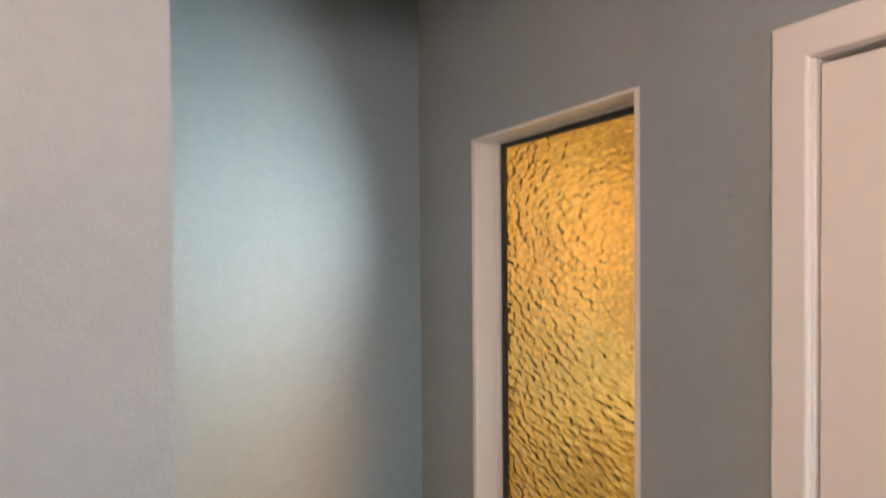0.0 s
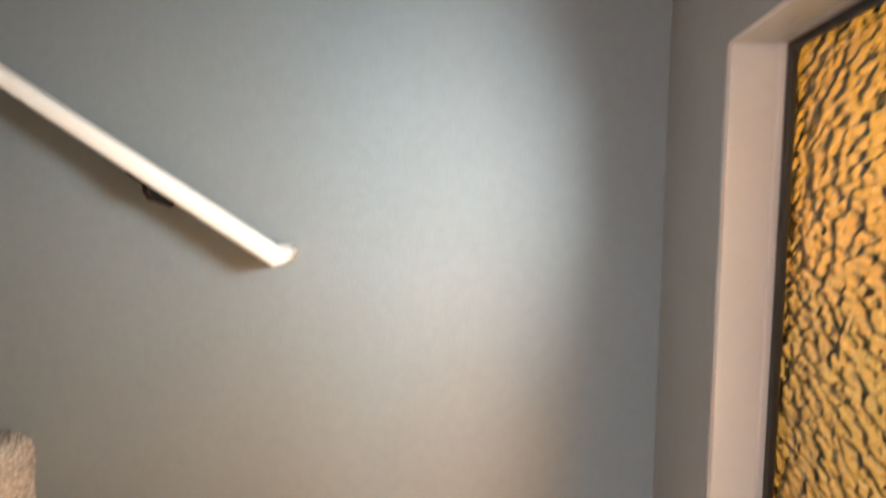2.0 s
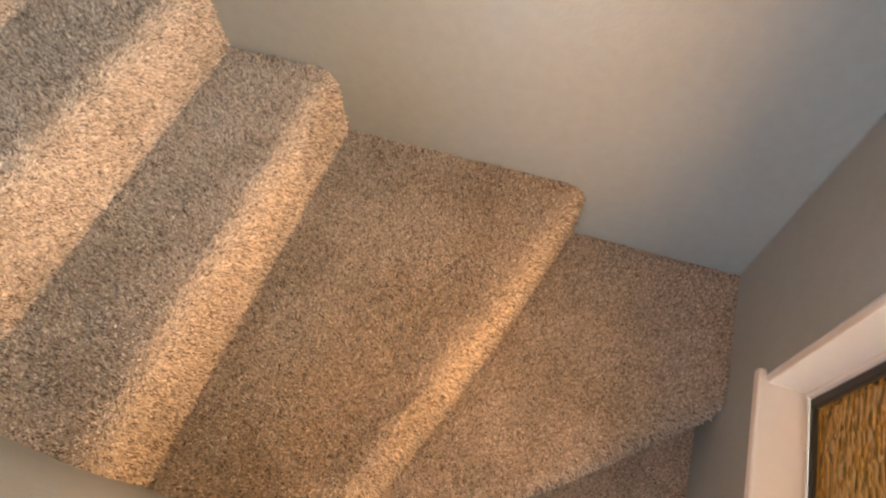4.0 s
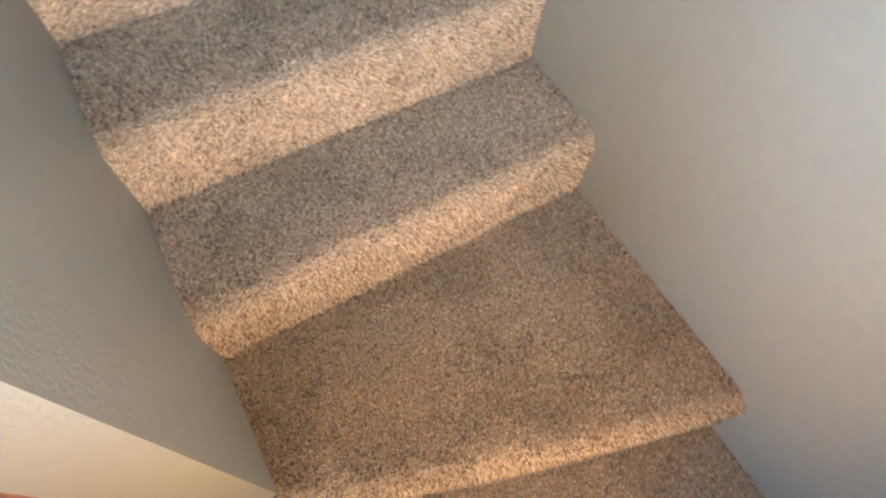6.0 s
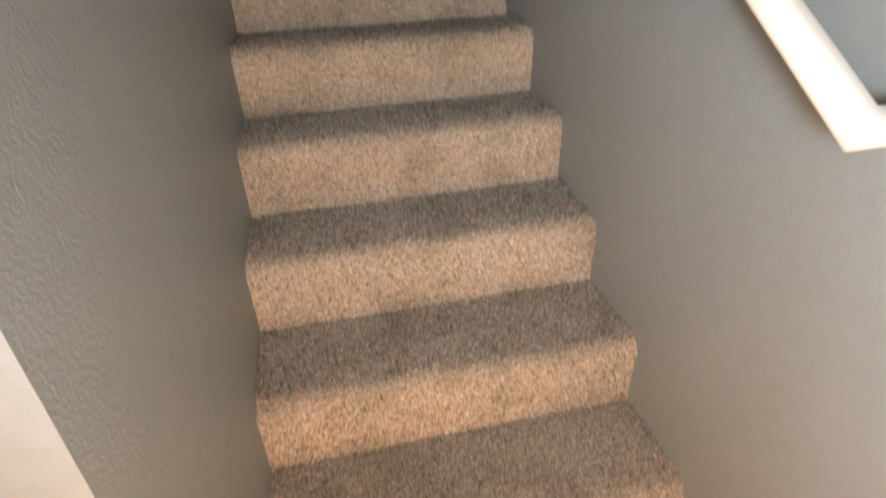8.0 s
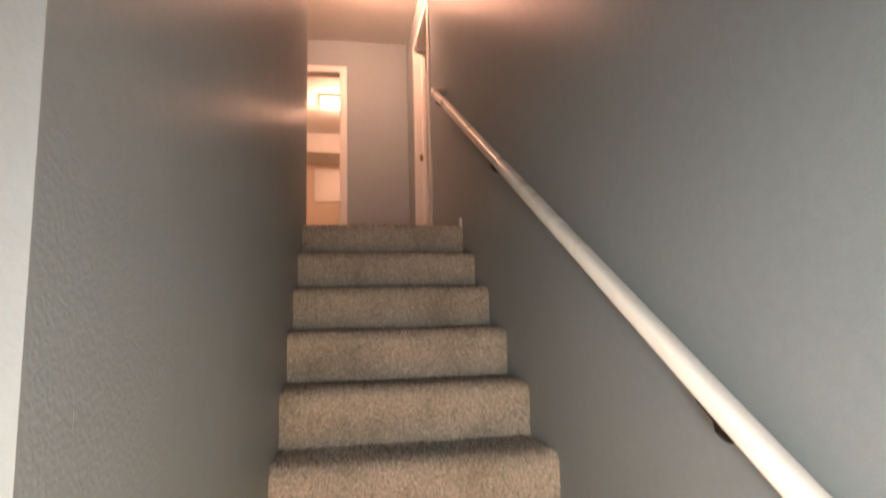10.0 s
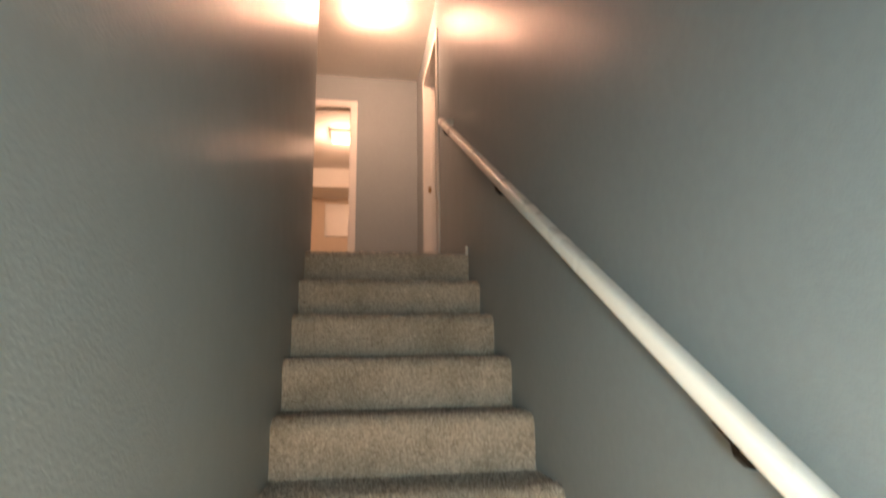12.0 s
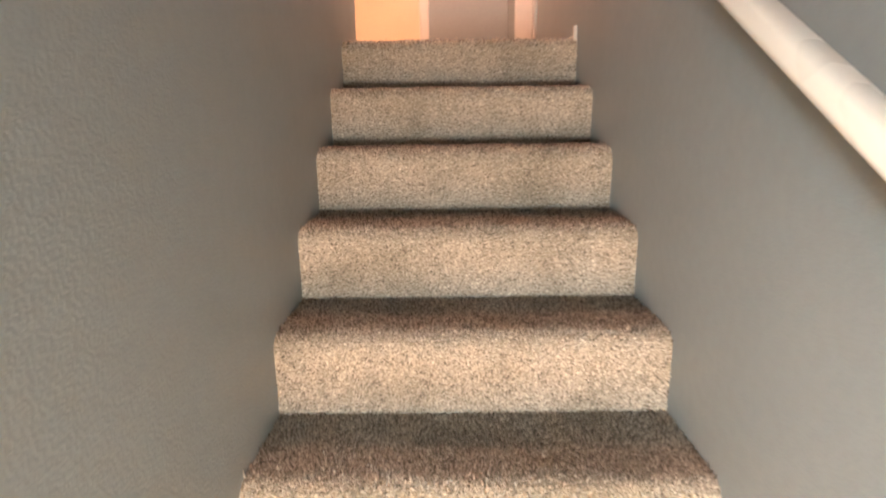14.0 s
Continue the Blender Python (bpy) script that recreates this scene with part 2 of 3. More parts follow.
bm = boxes((-TH, 0, YP, YL, 0, TOP), (-TH, 0, YW, YP, HALL_H, TOP))
wall_mid = finish(bm, "wall_west", [GREY, WHITE_WALL])
# The free end keeps GREY: shade over off-white, put into its colour.
for p in wall_mid.data.polygons:
    if p.normal.x < -0.9 and p.center.z < HALL_H:
        p.material_index = 1
tagged(wall_mid, "partition between hall and stairs, grey on the stair side, off-white in the hall, free end greyed as shade", "wall", kind="structure")

# Wall is out of view; its opening is made up to hold the cool fill.
structure("wall_hall_west", boxes((XH - 0.12, XH, YW, -0.26, 0, HALL_H), (XH - 0.12, XH, -0.26, 0.66, 0, 1.05), (XH - 0.12, XH, -0.26, 0.66, 2.05, HALL_H), (XH - 0.12, XH, 0.66, YH, 0, HALL_H)),
          WHITE_WALL, "unseen off-white textured hall wall, with an opening added for the fill lamp", "wall")
structure("wall_hall_north", boxes((XH - 0.12, -TH, YH, YH + 0.12, 0, HALL_H)), WHITE_WALL, "off-white textured end wall of the hall", "wall")
structure("ceiling_hall", boxes((XH, -TH, YW, YH, HALL_H, HALL_H + 0.06)), CEIL, "white textured hall ceiling", "ceiling")
structure("floor_base", boxes((XH - 0.12, W + 0.12, yo, YH + 0.12, -0.12, -0.0025)), GROUT, "mortar bed under the hall tiles", "floor")

# upper landing, its end wall and the rooms off it
XU = -2.2
structure("floor_upper", boxes((XU, -TH, YL, YF, UP - 0.2, UP - 0.004), (-TH, W, 3.06, YF, UP - 0.2, UP - 0.004)), CARPET,
          "beige carpet of the upper landing", "floor")
structure("ceiling_upper", boxes((XU, W + 0.12, YW - T, YF + 0.1, TOP, TOP + 0.1)), CEIL, "white textured ceiling over stairs and landing", "ceiling")
BD0, BD1, BDT = -0.56, 0.206, UP + 1.98
structure("wall_north", boxes(
    (XU, BD0, YF, YF + 0.1, UP - 0.2, TOP), (BD0, BD1, YF, YF + 0.1, BDT, TOP), (BD1, W + 0.12, YF, YF + 0.1, UP - 0.2, TOP)),
    GREY, "grey-blue painted end wall of the upper landing", "wall")
structure("wall_landing_south", boxes((XU, -TH, YL - 0.1, YL, UP - 0.2, TOP)), GREY, "grey-blue wall of the upper landing", "wall")
structure("wall_landing_west", boxes((XU - 0.1, XU, YL - 0.1, YF + 0.1, UP - 0.2, TOP)), GREY, "grey-blue far wall of the upper landing", "wall")
YB = 8.95
structure("floor_room", boxes((-1.6, 1.3, YF, YB, UP - 0.2, UP)), CARPET, "floor of the lit upper room", "floor")
structure("wall_room", boxes((-1.7, -1.6, YF + 0.1, YB, UP, TOP), (1.3, 1.4, YF + 0.1, YB, UP, TOP), (-1.7, 1.4, YB, YB + 0.1, UP, TOP)),
          ROOM_WALL, "cream walls of the lit upper room", "wall")
structure("ceiling_room", boxes((-1.7, 1.4, YF + 0.1, YB + 0.1, TOP, TOP + 0.1)), CEIL, "white ceiling of the lit upper room", "ceiling")
structure("wall_side_room", boxes((W + 0.12, 2.3, 3.5, 3.6, UP, TOP), (W + 0.12, 2.3, YF, YF + 0.1, UP, TOP), (2.3, 2.4, 3.5, YF + 0.1, UP, TOP),
                                  (W + 0.12, 2.3, 3.5, YF + 0.1, UP - 0.1, UP), (W + 0.12, 2.3, 3.5, YF + 0.1, TOP, TOP + 0.1)),
          PLAIN, "unlit side room behind the landing doorway", "wall")

# ---- staircase ----
stairs = tagged(new("staircase"), "winding staircase covered with beige speckled carpet", "stairs", kind="structure")
NOSE = 0.036
PROFILE = [(0.004, -0.002), (0.005, 0.04), (0.004, 0.09), (0.001, 0.13)] + [
    (NOSE - NOSE * math.cos(radians(a)), RISE - NOSE + NOSE * math.sin(radians(a))) for a in (-8, 12, 32, 52, 72)]


def step(number, a, b, back, bow=0.0):
    """A carpeted step: front line from a to b (left to right going up), then the rest of the tread's outline."""
    z0 = (number - 1) * RISE
    a, b = Vector(a), Vector(b)
    ahead = (b - a).normalized()
    inward = Vector((-ahead.y, ahead.x))
    bm = bmesh.new()
    cuts = max(2, int((b - a).length / 0.05))
    rng = random.Random(number)
    wave = [rng.uniform(-0.003, 0.003) for _ in range(cuts + 1)]
    rows = []
    for o, z in PROFILE + [(NOSE + 0.004, RISE)]:
        rows.append([bm.verts.new((*(a + (b - a) * (n / cuts) + inward * (o + wave[n] * (z / RISE) - bow * math.sin(math.pi * n / cuts))), z0 + z)) for n in range(cuts + 1)])
    shown = []
    for r, q in zip(rows, rows[1:]):
        for n in range(cuts):
            shown.append(bm.faces.new((r[n], r[n + 1], q[n + 1], q[n])))
    rear = [bm.verts.new((*p, z0 + RISE)) for p in back]
    shown.append(bm.faces.new(rows[-1] + rear))
    low = [bm.verts.new((v.co.x, v.co.y, z0 - 0.002)) for v in rear]
    loop_top, loop_low = [rows[-1][-1]] + rear + [rows[-1][0]], [rows[0][-1]] + low + [rows[0][0]]
    bm.faces.new([r[-1] for r in rows] + [rear[0], low[0]])
    for n in range(len(rear) - 1):
        bm.faces.new((rear[n], low[n], low[n + 1], rear[n + 1]))
    bm.faces.new([r[0] for r in rows[::-1]] + [low[-1], rear[-1]])
    tris = []
    for f in shown:
        vs = [v.co.copy() for v in f.verts]
        if len(vs) == 4:
            tris += [(vs[0], vs[1], vs[2]), (vs[0], vs[2], vs[3])]
        else:
            mid = Vector((sum(v.x for v in vs) / len(vs), sum(v.y for v in vs) / len(vs), vs[0].z))
            tris += [(mid, vs[n], vs[(n + 1) % len(vs)]) for n in range(len(vs))]
    ob = part("step", bm, CARPET, stairs)
    return ob, tris


SPANS = [step(1, (-0.115, YP + 0.004), (-0.115, YW - 0.02), [(0.62, YW - 0.02), (0.45, YP - 0.05), (0.0, YP + 0.03)]),
         step(2, (-0.075, YP + 0.006), (0.575, YW - 0.03), [(W + 0.03, YW - 0.03), (W + 0.03, 0.2), (-0.02, YP + 0.05)]),
         step(3, (-0.095, YP + 0.006), (W + 0.02, 0.062), [(W + 0.02, Y4 + 0.06), (-0.02, Y4 + 0.06)], 0.018)]
for k in range(4, 14):
    y = Y4 + RUN * (k - 4)
    SPANS.append(step(k, (-0.02, y), (W + 0.02, y), [(W + 0.02, y + RUN + 0.06), (-0.02, y + RUN + 0.06)]))


def pile(ob, tris, density, size, seed):
    """Short cut tufts standing all over a step."""
    rng = np.random.default_rng(seed)
    t = np.array([[tuple(v) for v in tri] for tri in tris])
    cross = np.cross(t[:, 1] - t[:, 0], t[:, 2] - t[:, 0])
    area = np.linalg.norm(cross, axis=1) / 2
    normal = cross / np.maximum(1e-9, 2 * area[:, None])
    normal *= np.where((normal[:, 2:3] < -0.2), -1, 1)
    count = int(area.sum() * density)
    pick = rng.choice(len(t), count, p=area / area.sum())
    u, v = rng.random(count), rng.random(count)
    flip = u + v > 1
    u[flip], v[flip] = 1 - u[flip], 1 - v[flip]
    p = t[pick, 0] + u[:, None] * (t[pick, 1] - t[pick, 0]) + v[:, None] * (t[pick, 2] - t[pick, 0])
    n = normal[pick]
    inside = (p[:, 0] < W - 0.001) & (p[:, 1] > YW + 0.001) & ((p[:, 0] > 0.001) | (p[:, 1] < YP - 0.001)) & (p[:, 1] < 3.1)
    p, n = p[inside], n[inside]
    count = len(p)
    lean = rng.normal(0, 0.42, (count, 3))
    tip = p + (n + lean) * (size * rng.uniform(0.9, 1.7, (count, 1)))
    s1 = np.cross(n, rng.normal(0, 1, (count, 3)))
    s1 /= np.maximum(1e-6, np.linalg.norm(s1, axis=1, keepdims=True))
    s2 = np.cross(n, s1)
    r = size * rng.uniform(0.32, 0.55, (count, 1))
    root = p - n * 0.001
    co = np.stack([root + s1 * r, root - s1 * r * 0.5 + s2 * r * 0.87, root - s1 * r * 0.5 - s2 * r * 0.87, tip + s1 * r * 0.45, tip - s1 * r * 0.45], 1).reshape(-1, 3)
    base = np.arange(count)[:, None, None] * 5
    tri = (base + np.array([[0, 1, 3], [1, 4, 3], [1, 2, 4], [2, 0, 3], [2, 3, 4]])).reshape(-1)
    me = bpy.data.meshes.new("carpet_pile")
    me.vertices.add(len(co))
    me.vertices.foreach_set("co", co.ravel())
    me.loops.add(len(tri))
    me.loops.foreach_set("vertex_index", tri)
    me.polygons.add(len(tri) // 3)
    me.polygons.foreach_set("loop_start", np.arange(0, len(tri), 3))
    me.update(calc_edges=True)
    me.materials.append(PILE)
    tuft = new("carpet_pile", me)
    tuft.parent = ob
    return tagged(tuft, kind="stuff")


for n, (ob, tris) in enumerate(SPANS):
    near = n < 9
    pile(ob, tris, 60000 if near else 36000, 0.0044 if near else 0.0052, 11 + n)

# ---- hall tiles ----
PITCH = 0.2135
tiles = tagged(new("floor"), "terracotta coloured square floor tiles of the hall", "floor", kind="structure")
bm = box(bmesh.new(), -PITCH / 2 + 0.002, PITCH / 2 - 0.002, -PITCH / 2 + 0.002, PITCH / 2 - 0.002, -0.014, 0.0, 0.0025)
bmesh.ops.recalc_face_normals(bm, faces=bm.faces)
tile_mesh = bpy.data.meshes.new("tile")
bm.to_mesh(tile_mesh)
bm.free()
tile_mesh.materials.append(TILE)
rng = random.Random(5)
for i in range(13):
    for j in range(14):
        x, y = -0.413 + PITCH * 1.5 - PITCH * i, YW + PITCH * (j + 0.5) + 0.045
        if x > -0.02 or y > YH:
            continue
        t = new("tile", tile_mesh)
        t.matrix_world = pose(x, y, rng.uniform(-0.0008, 0.0008), 0, 0, rng.choice((0, 90, 180, 270)))
        t.parent = tiles

# ---- window ----
win = tagged(new("window_1"), "narrow window of amber hammered glass in a white reveal", "window", kind="structure")
yg = YW - 0.078
part("jamb_liner", boxes((WIN_X1 - 0.016, WIN_X1 + 0.002, yg, YW - 0.002, WIN_Z0, WIN_Z1), bevel=0.002), TRIM, win, "white painted reveal board")
part("jamb_liner", boxes((WIN_X0 - 0.002, WIN_X0 + 0.016, yg, YW - 0.002, WIN_Z0, WIN_Z1), bevel=0.002), TRIM, win)
part("head_liner", boxes((WIN_X0 + 0.016, WIN_X1 - 0.016, yg, YW - 0.002, WIN_Z1 - 0.006, WIN_Z1 + 0.002), bevel=0.002), TRIM, win)
part("window_sill", boxes((WIN_X0 - 0.012, WIN_X1 + 0.012, yg, YW + 0.014, WIN_Z0 - 0.004, WIN_Z0 + 0.022), bevel=0.006), TRIM, win, "white painted sill with a rounded lip")
x0, x1, z0, z1 = WIN_X0 + 0.016, WIN_X1 - 0.016, WIN_Z0 + 0.022, WIN_Z1 - 0.006
for d in ((x0, x0 + 0.008, yg - 0.02, yg + 0.012, z0, z1), (x1 - 0.008, x1, yg - 0.02, yg + 0.012, z0, z1),
          (x0 + 0.008, x1 - 0.008, yg - 0.02, yg + 0.012, z1 - 0.004, z1)):
    part("stop_bead", boxes(d, bevel=0.003), TRIM, win)
x0, x1, z1 = x0 + 0.008, x1 - 0.008, z1 - 0.004
for d in ((x0, x0 + 0.018, yg - 0.008, yg + 0.002, z0, z1), (x1 - 0.018, x1, yg - 0.008, yg + 0.002, z0, z1),
          (x0 + 0.018, x1 - 0.018, yg - 0.008, yg + 0.002, z1 - 0.013, z1), (x0 + 0.018, x1 - 0.018, yg - 0.008, yg + 0.002, z0, z0 + 0.012)):
    part("gasket", boxes(d, bevel=0.002), BLACK, win, "black glazing gasket")
pane = part("pane", boxes((x0 + 0.004, x1 - 0.004, yg - 0.014, yg - 0.008, z0 + 0.004, z1 - 0.004)), AMBER, win, "amber hammered glass pane")
pane.visible_shadow = False

# Emissive sheet for the unseen outdoors; its bands of tone are made up.
m = Mat("outdoor_glow", (0, 0, 0), 1.0)
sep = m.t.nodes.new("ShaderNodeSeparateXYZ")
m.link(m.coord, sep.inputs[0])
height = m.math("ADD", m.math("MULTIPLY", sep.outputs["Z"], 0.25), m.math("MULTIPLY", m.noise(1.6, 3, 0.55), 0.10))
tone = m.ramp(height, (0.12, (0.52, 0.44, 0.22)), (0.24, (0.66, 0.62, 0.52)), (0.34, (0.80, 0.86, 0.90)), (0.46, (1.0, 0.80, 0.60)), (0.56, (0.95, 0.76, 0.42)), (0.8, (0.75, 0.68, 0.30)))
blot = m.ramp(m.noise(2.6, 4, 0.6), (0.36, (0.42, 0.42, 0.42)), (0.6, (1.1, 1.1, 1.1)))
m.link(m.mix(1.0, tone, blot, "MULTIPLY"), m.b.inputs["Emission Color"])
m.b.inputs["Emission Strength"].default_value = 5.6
structure("backdrop", boxes((-1.9, 2.5, -1.5, -1.45, -0.04, 3.8)), m.m, "glowing sheet standing in for the bright outdoors behind the amber window", "backdrop")
structure("ground", boxes((-4, 4, -6, yo - 0.005, -0.3, -0.05)), PAVING, "paved ground outside the window", "ground")

# ---- front door ----
door = tagged(new("door_1"), "closed plain white front door in a white casing", "door", kind="structure")
yd = YW - 0.003
part("door_leaf", boxes((DOOR_X0 + 0.012, DOOR_X1 - 0.012, yd - 0.042, yd, 0.008, DOOR_TOP - 0.014), bevel=0.002), DOOR, door)
for x0, x1 in ((DOOR_X0, DOOR_X0 + 0.006), (DOOR_X1 - 0.006, DOOR_X1)):
    part("door_jamb", boxes((x0 - 0.002, x1 + 0.002, yo + 0.01, YW + 0.001, 0, DOOR_TOP), bevel=0.002), TRIM, door)
part("door_head", boxes((DOOR_X0 + 0.008, DOOR_X1 - 0.008, yo + 0.01, YW + 0.001, DOOR_TOP - 0.006, DOOR_TOP + 0.002), bevel=0.002), TRIM, door)
# Black box behind the leaf: the gap's shade put into the colour.
part("door_stop", boxes((DOOR_X0 + 0.009, DOOR_X1 - 0.009, yo + 0.02, yd - 0.045, 0, DOOR_TOP - 0.008)), BLACK, door, "black box behind the door leaf, standing in for the shade in the gap")


def casing(parent, x0, x1, top, y, width, thick, bottom=0.0, side=1):
    """A mitred casing with a rounded outer edge round an opening in a wall that runs along x; side: which way it stands proud."""
    half = width / 2
    mid = y + side * (thick / 2 - 0.001)
    path = [(x0 - half, mid, bottom), (x0 - half, mid, top + half), (x1 + half, mid, top + half), (x1 + half, mid, bottom)]
    section = rounded(width + 0.008, thick + 0.002, 0.004, 2)
    for n in range(3):
        bm = sweep(bmesh.new(), path, section, (0, 1, 0))
        keep = set(range(n * len(section), (n + 2) * len(section)))
        bm.verts.index_update()
        bmesh.ops.delete(bm, geom=[v for v in bm.verts if v.index not in keep], context="VERTS")
        part("casing", bm, TRIM, parent)


casing(door, DOOR_X0, DOOR_X1, DOOR_TOP, YW, 0.040, 0.010)
# ---- doorways upstairs ----
d2 = tagged(new("door_2"), "open doorway with white casing into the lit upper room", "doorway", kind="structure")
casing(d2, BD0, BD1, BDT, YF, 0.056, 0.014, UP, -1)
part("door_jamb", boxes((BD1 - 0.012, BD1 + 0.002, YF, YF + 0.1, UP, BDT), bevel=0.001), TRIM, d2)
part("door_jamb", boxes((BD0 - 0.002, BD0 + 0.012, YF, YF + 0.1, UP, BDT), bevel=0.001), TRIM, d2)
part("door_head", boxes((BD0 + 0.012, BD1 - 0.012, YF, YF + 0.1, BDT - 0.012, BDT + 0.002), bevel=0.001), TRIM, d2)
d3 = tagged(new("door_3"), "open doorway with white jamb off the upper landing", "doorway", kind="structure")
part("door_jamb", boxes((W - 0.014, W + 0.125, RD1 - 0.016, RD1 + 0.002, UP, RDT), bevel=0.002), TRIM, d3)
part("door_jamb", boxes((W + 0.002, W + 0.125, RD0 - 0.002, RD0 + 0.016, UP, RDT), bevel=0.002), TRIM, d3)
part("door_head", boxes((W + 0.002, W + 0.125, RD0 + 0.016, RD1 - 0.016, RDT - 0.016, RDT + 0.002), bevel=0.002), TRIM, d3)
part("door_stop", boxes((W + 0.055, W + 0.090, RD1 - 0.028, RD1 - 0.016, UP, RDT - 0.016), bevel=0.002), TRIM, d3)
part("casing", boxes((W - 0.015, W + 0.002, RD1 - 0.004, RD1 + 0.058, UP, RDT + 0.058), bevel=0.004), TRIM, d3)
part("casing", boxes((W - 0.015, W + 0.002, RD0 - 0.058, RD0 + 0.004, UP, RDT + 0.058), bevel=0.004), TRIM, d3)
part("casing", boxes((W - 0.015, W + 0.002, RD0 + 0.004, RD1 - 0.004, RDT - 0.004, RDT + 0.058), bevel=0.004), TRIM, d3)
part("strike_plate", boxes((W + 0.025, W + 0.055, RD1 - 0.019, RD1 - 0.015, UP + 0.9, UP + 0.96), bevel=0.001), BRASS, d3, "small dark strike plate")
structure("trim", boxes((W - 0.012, W + 0.002, 3.03, 3.05, UP - 0.004, UP + 0.05), bevel=0.003), TRIM, "short white trim end at the top step", "trim")

# ---- handrail ----
rail = tagged(new("handrail"), "white painted wooden handrail on dark metal brackets", "handrail")
RY0, RZ0, RY1, RZ1, RX = 0.495, 1.620, 3.40, 3.418, 0.798
slope = Vector((0, RY1 - RY0, RZ1 - RZ0)).normalized()
bm = sweep(bmesh.new(), [(W - 0.001, RY0, RZ0), (RX, RY0, RZ0), (RX, RY1, RZ1), (W - 0.001, RY1, RZ1)], rounded(0.038, 0.046, 0.015), (0, -slope.z, slope.y))
part("rail", bm, RAIL, rail, smooth=True)
for y in (0.79, 2.06, 3.28):
    z = RZ0 + (y - RY0) * (RZ1 - RZ0) / (RY1 - RY0)
    bm = bmesh.new()
    outline = [(RX - 0.011, z - 0.016), (RX + 0.013, z - 0.016), (RX + 0.020, z - 0.040), (W - 0.004, z - 0.052), (W - 0.004, z - 0.078), (RX + 0.010, z - 0.064), (RX - 0.006, z - 0.048)]
    sides = [[bm.verts.new((px, y + d, pz)) for px, pz in outline] for d in (-0.008, 0.008)]
    bm.faces.new(sides[0])
    bm.faces.new(sides[1][::-1])
    for n in range(len(outline)):
        k = (n + 1) % len(outline)
        bm.faces.new((sides[0][n], sides[1][n], sides[1][k], sides[0][k]))
    bmesh.ops.bevel(bm, geom=list(bm.edges), offset=0.0015, segments=1, affect="EDGES")
    b = part("bracket", bm, METAL, rail, "dark metal rail bracket")
    bm = bmesh.new()
    lathe(bm, [(0, 0), (0.014, 0), (0.014, 0.003), (0.010, 0.005), (0, 0.005)], (0, 0, 0), 20)
    bm.transform(Matrix.Translation((W, y, z - 0.066)) @ pose(0, 0, 0, 0, -90, 0))
    part("wall_plate", bm, METAL, b)
    bm = box(bmesh.new(), -0.011, 0.011, -0.034, 0.034, -0.003, 0.003, 0.001)
    bm.transform(Matrix.Translation((RX, y + slope.z * 0.024, z - slope.y * 0.024)) @ Matrix.Rotation(math.atan2(slope.z, slope.y), 4, "X"))
    part("saddle", bm, METAL, b)

# ---- ceiling lights ----
light = tagged(new("ceiling_light"), "round glowing flush ceiling light over the upper landing", "ceiling light")
c = (0.387, 4.29, TOP)
bm = bmesh.new()
lathe(bm, [(0, 0), (0.085, 0), (0.085, -0.016), (0.08, -0.02), (0, -0.02)], c)
part("base", bm, TRIM, light, smooth=True)
bm = bmesh.new()
lathe(bm, [(0.052, -0.012), (0.058, -0.018)] + [(0.062 * math.cos(radians(a)), -0.028 - 0.078 * math.sin(radians(a))) for a in range(0, 90, 10)] + [(0, -0.106)], c)
part("shade", bm, LAMP_GLASS, light, "lit frosted glass dome", True)

light = tagged(new("ceiling_light"), "shallow square flush ceiling light in the upper room", "ceiling light")
x, y = 0.10, 7.0
part("base", boxes((x - 0.17, x + 0.17, y - 0.17, y + 0.17, TOP - 0.02, TOP), bevel=0.004), TRIM, light)
part("shade", boxes((x - 0.15, x + 0.15, y - 0.15, y + 0.15, TOP - 0.075, TOP - 0.018), bevel=0.014), ROOM_GLASS, light, "lit glass shade")

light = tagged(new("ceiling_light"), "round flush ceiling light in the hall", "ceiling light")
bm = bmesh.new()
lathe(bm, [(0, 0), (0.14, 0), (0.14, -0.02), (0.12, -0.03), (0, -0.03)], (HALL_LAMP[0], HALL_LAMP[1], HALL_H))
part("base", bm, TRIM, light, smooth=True)
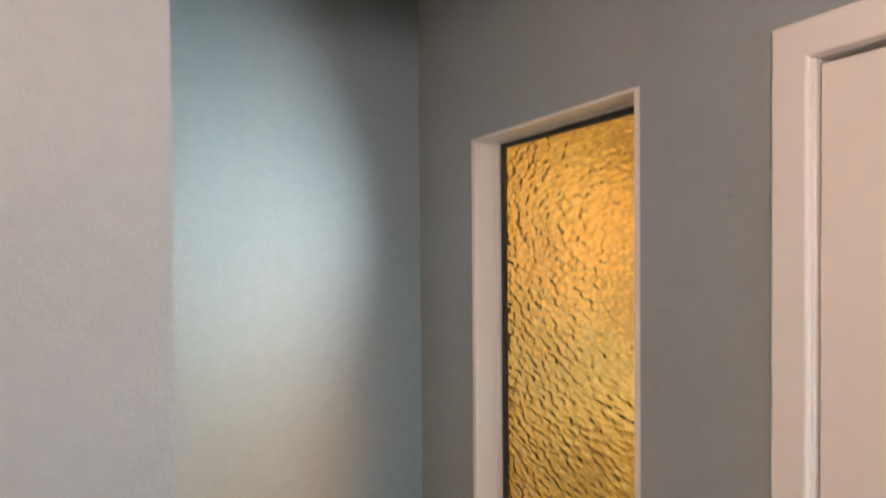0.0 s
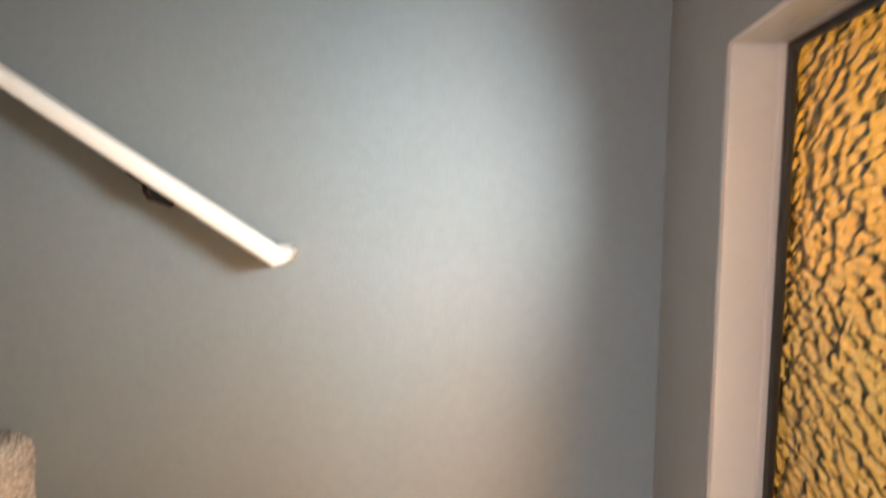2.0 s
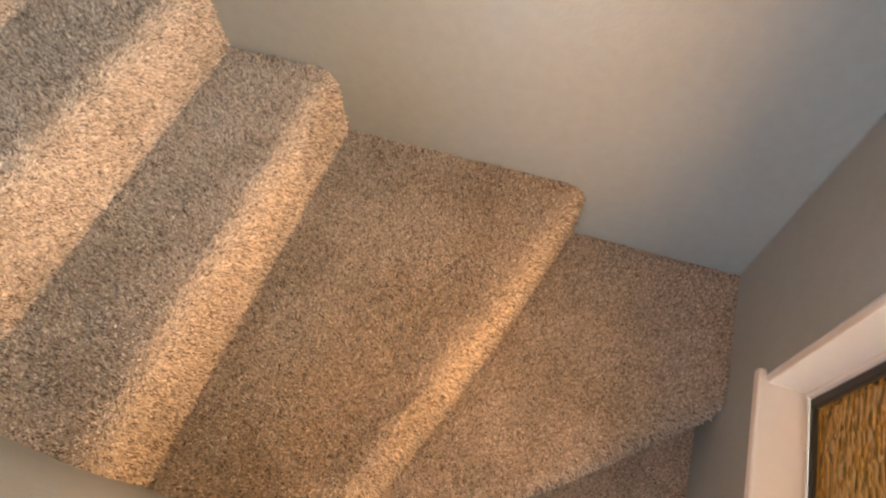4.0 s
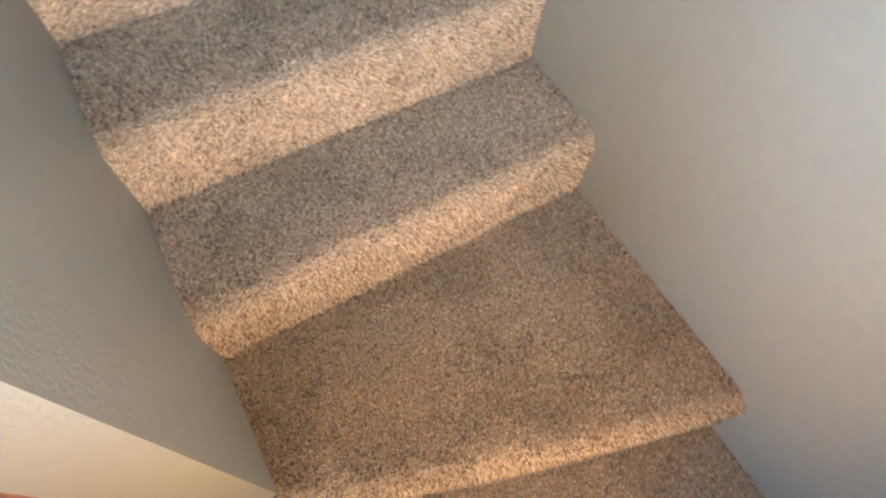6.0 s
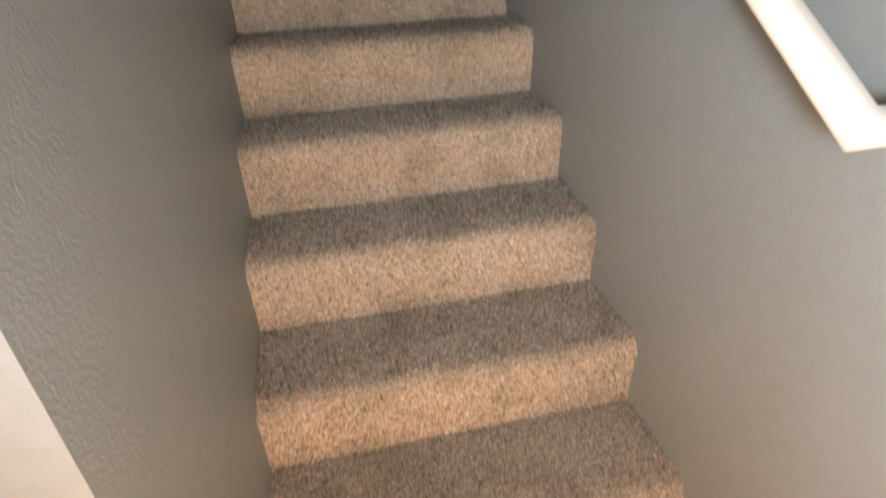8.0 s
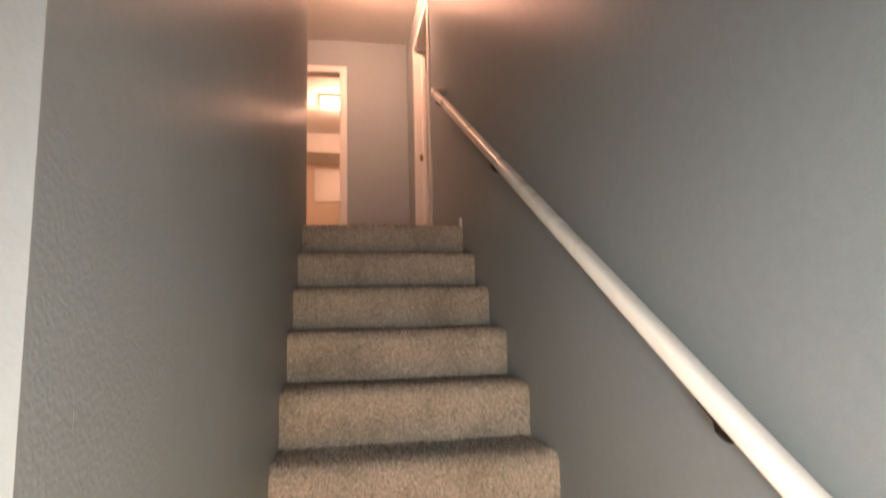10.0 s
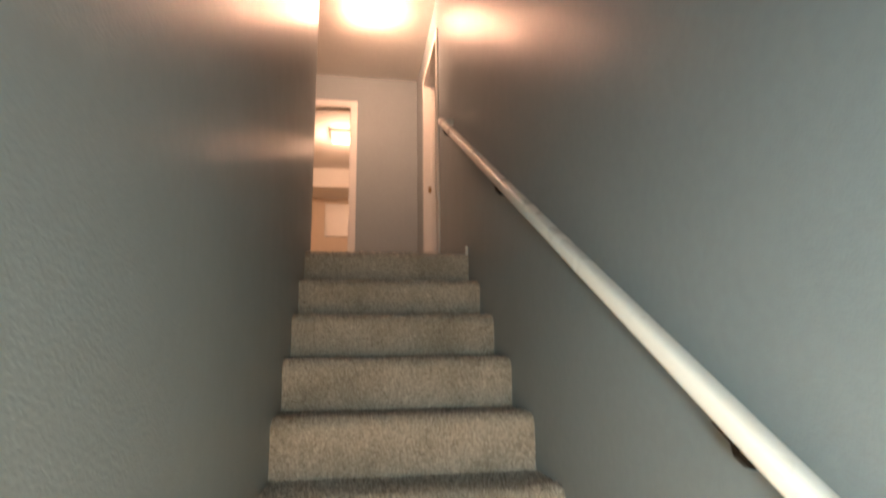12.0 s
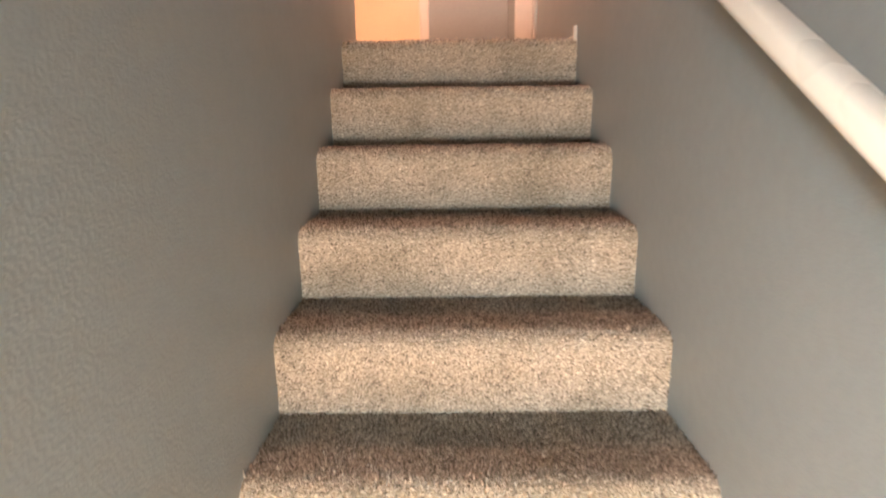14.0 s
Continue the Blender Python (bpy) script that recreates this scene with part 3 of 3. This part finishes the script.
# ---- upper room ----
structure("soffit", boxes((-1.6, 1.3, YB - 0.62, YB, TOP - 0.30, TOP - 0.001)), CEIL, "boxed white soffit along the room's end wall", "soffit")
pic = tagged(new("picture_frame"), "pale picture in a thin light frame on the cream wall", "picture")
fx, fz, fw, fh = 0.08, 4.13, 0.58, 0.54
for d in ((fx - fw / 2, fx - fw / 2 + 0.02, fz - fh / 2, fz + fh / 2), (fx + fw / 2 - 0.02, fx + fw / 2, fz - fh / 2, fz + fh / 2),
          (fx - fw / 2 + 0.02, fx + fw / 2 - 0.02, fz + fh / 2 - 0.02, fz + fh / 2), (fx - fw / 2 + 0.02, fx + fw / 2 - 0.02, fz - fh / 2, fz - fh / 2 + 0.02)):
    part("frame", boxes((d[0], d[1], YB - 0.03, YB - 0.001, d[2], d[3]), bevel=0.003), TRIM, pic)
part("canvas", boxes((fx - fw / 2 + 0.02, fx + fw / 2 - 0.02, YB - 0.02, YB - 0.001, fz - fh / 2 + 0.02, fz + fh / 2 - 0.02)), TRIM, pic)

# ---- small marks on the walls ----
south = bpy.data.objects["wall_south"]
for x, z, r in ((-0.190, 1.784, 0.0035), (-0.222, 1.744, 0.005), (-0.226, 1.738, 0.0035)):
    bm = bmesh.new()
    lathe(bm, [(0, 0.0012), (r * 0.6, 0.001), (r, 0.0)], (0, 0, 0), 10)
    bm.transform(Matrix.Translation((x, YW, z)) @ pose(0, 0, 0, -90, 0, 0))
    part("paint_nib", bm, GREY, south, smooth=True)
west = bpy.data.objects["wall_west"]
for y, z, h, lean in ((0.441, 1.768, 0.016, 4), (0.50, 1.612, 0.014, -6), (0.718, 1.992, 0.012, 8), (0.456, 1.872, 0.010, -3), (0.47, 1.663, 0.012, 5), (0.384, 1.225, 0.008, 30)):
    bm = box(bmesh.new(), -0.001, 0.00012, -0.0007, 0.0007, -0.7 * h, 0.7 * h)
    bm.transform(Matrix.Translation((0, y, z)) @ pose(0, 0, 0, lean, 0, 0))
    part("scuff", bm, GREY, west)
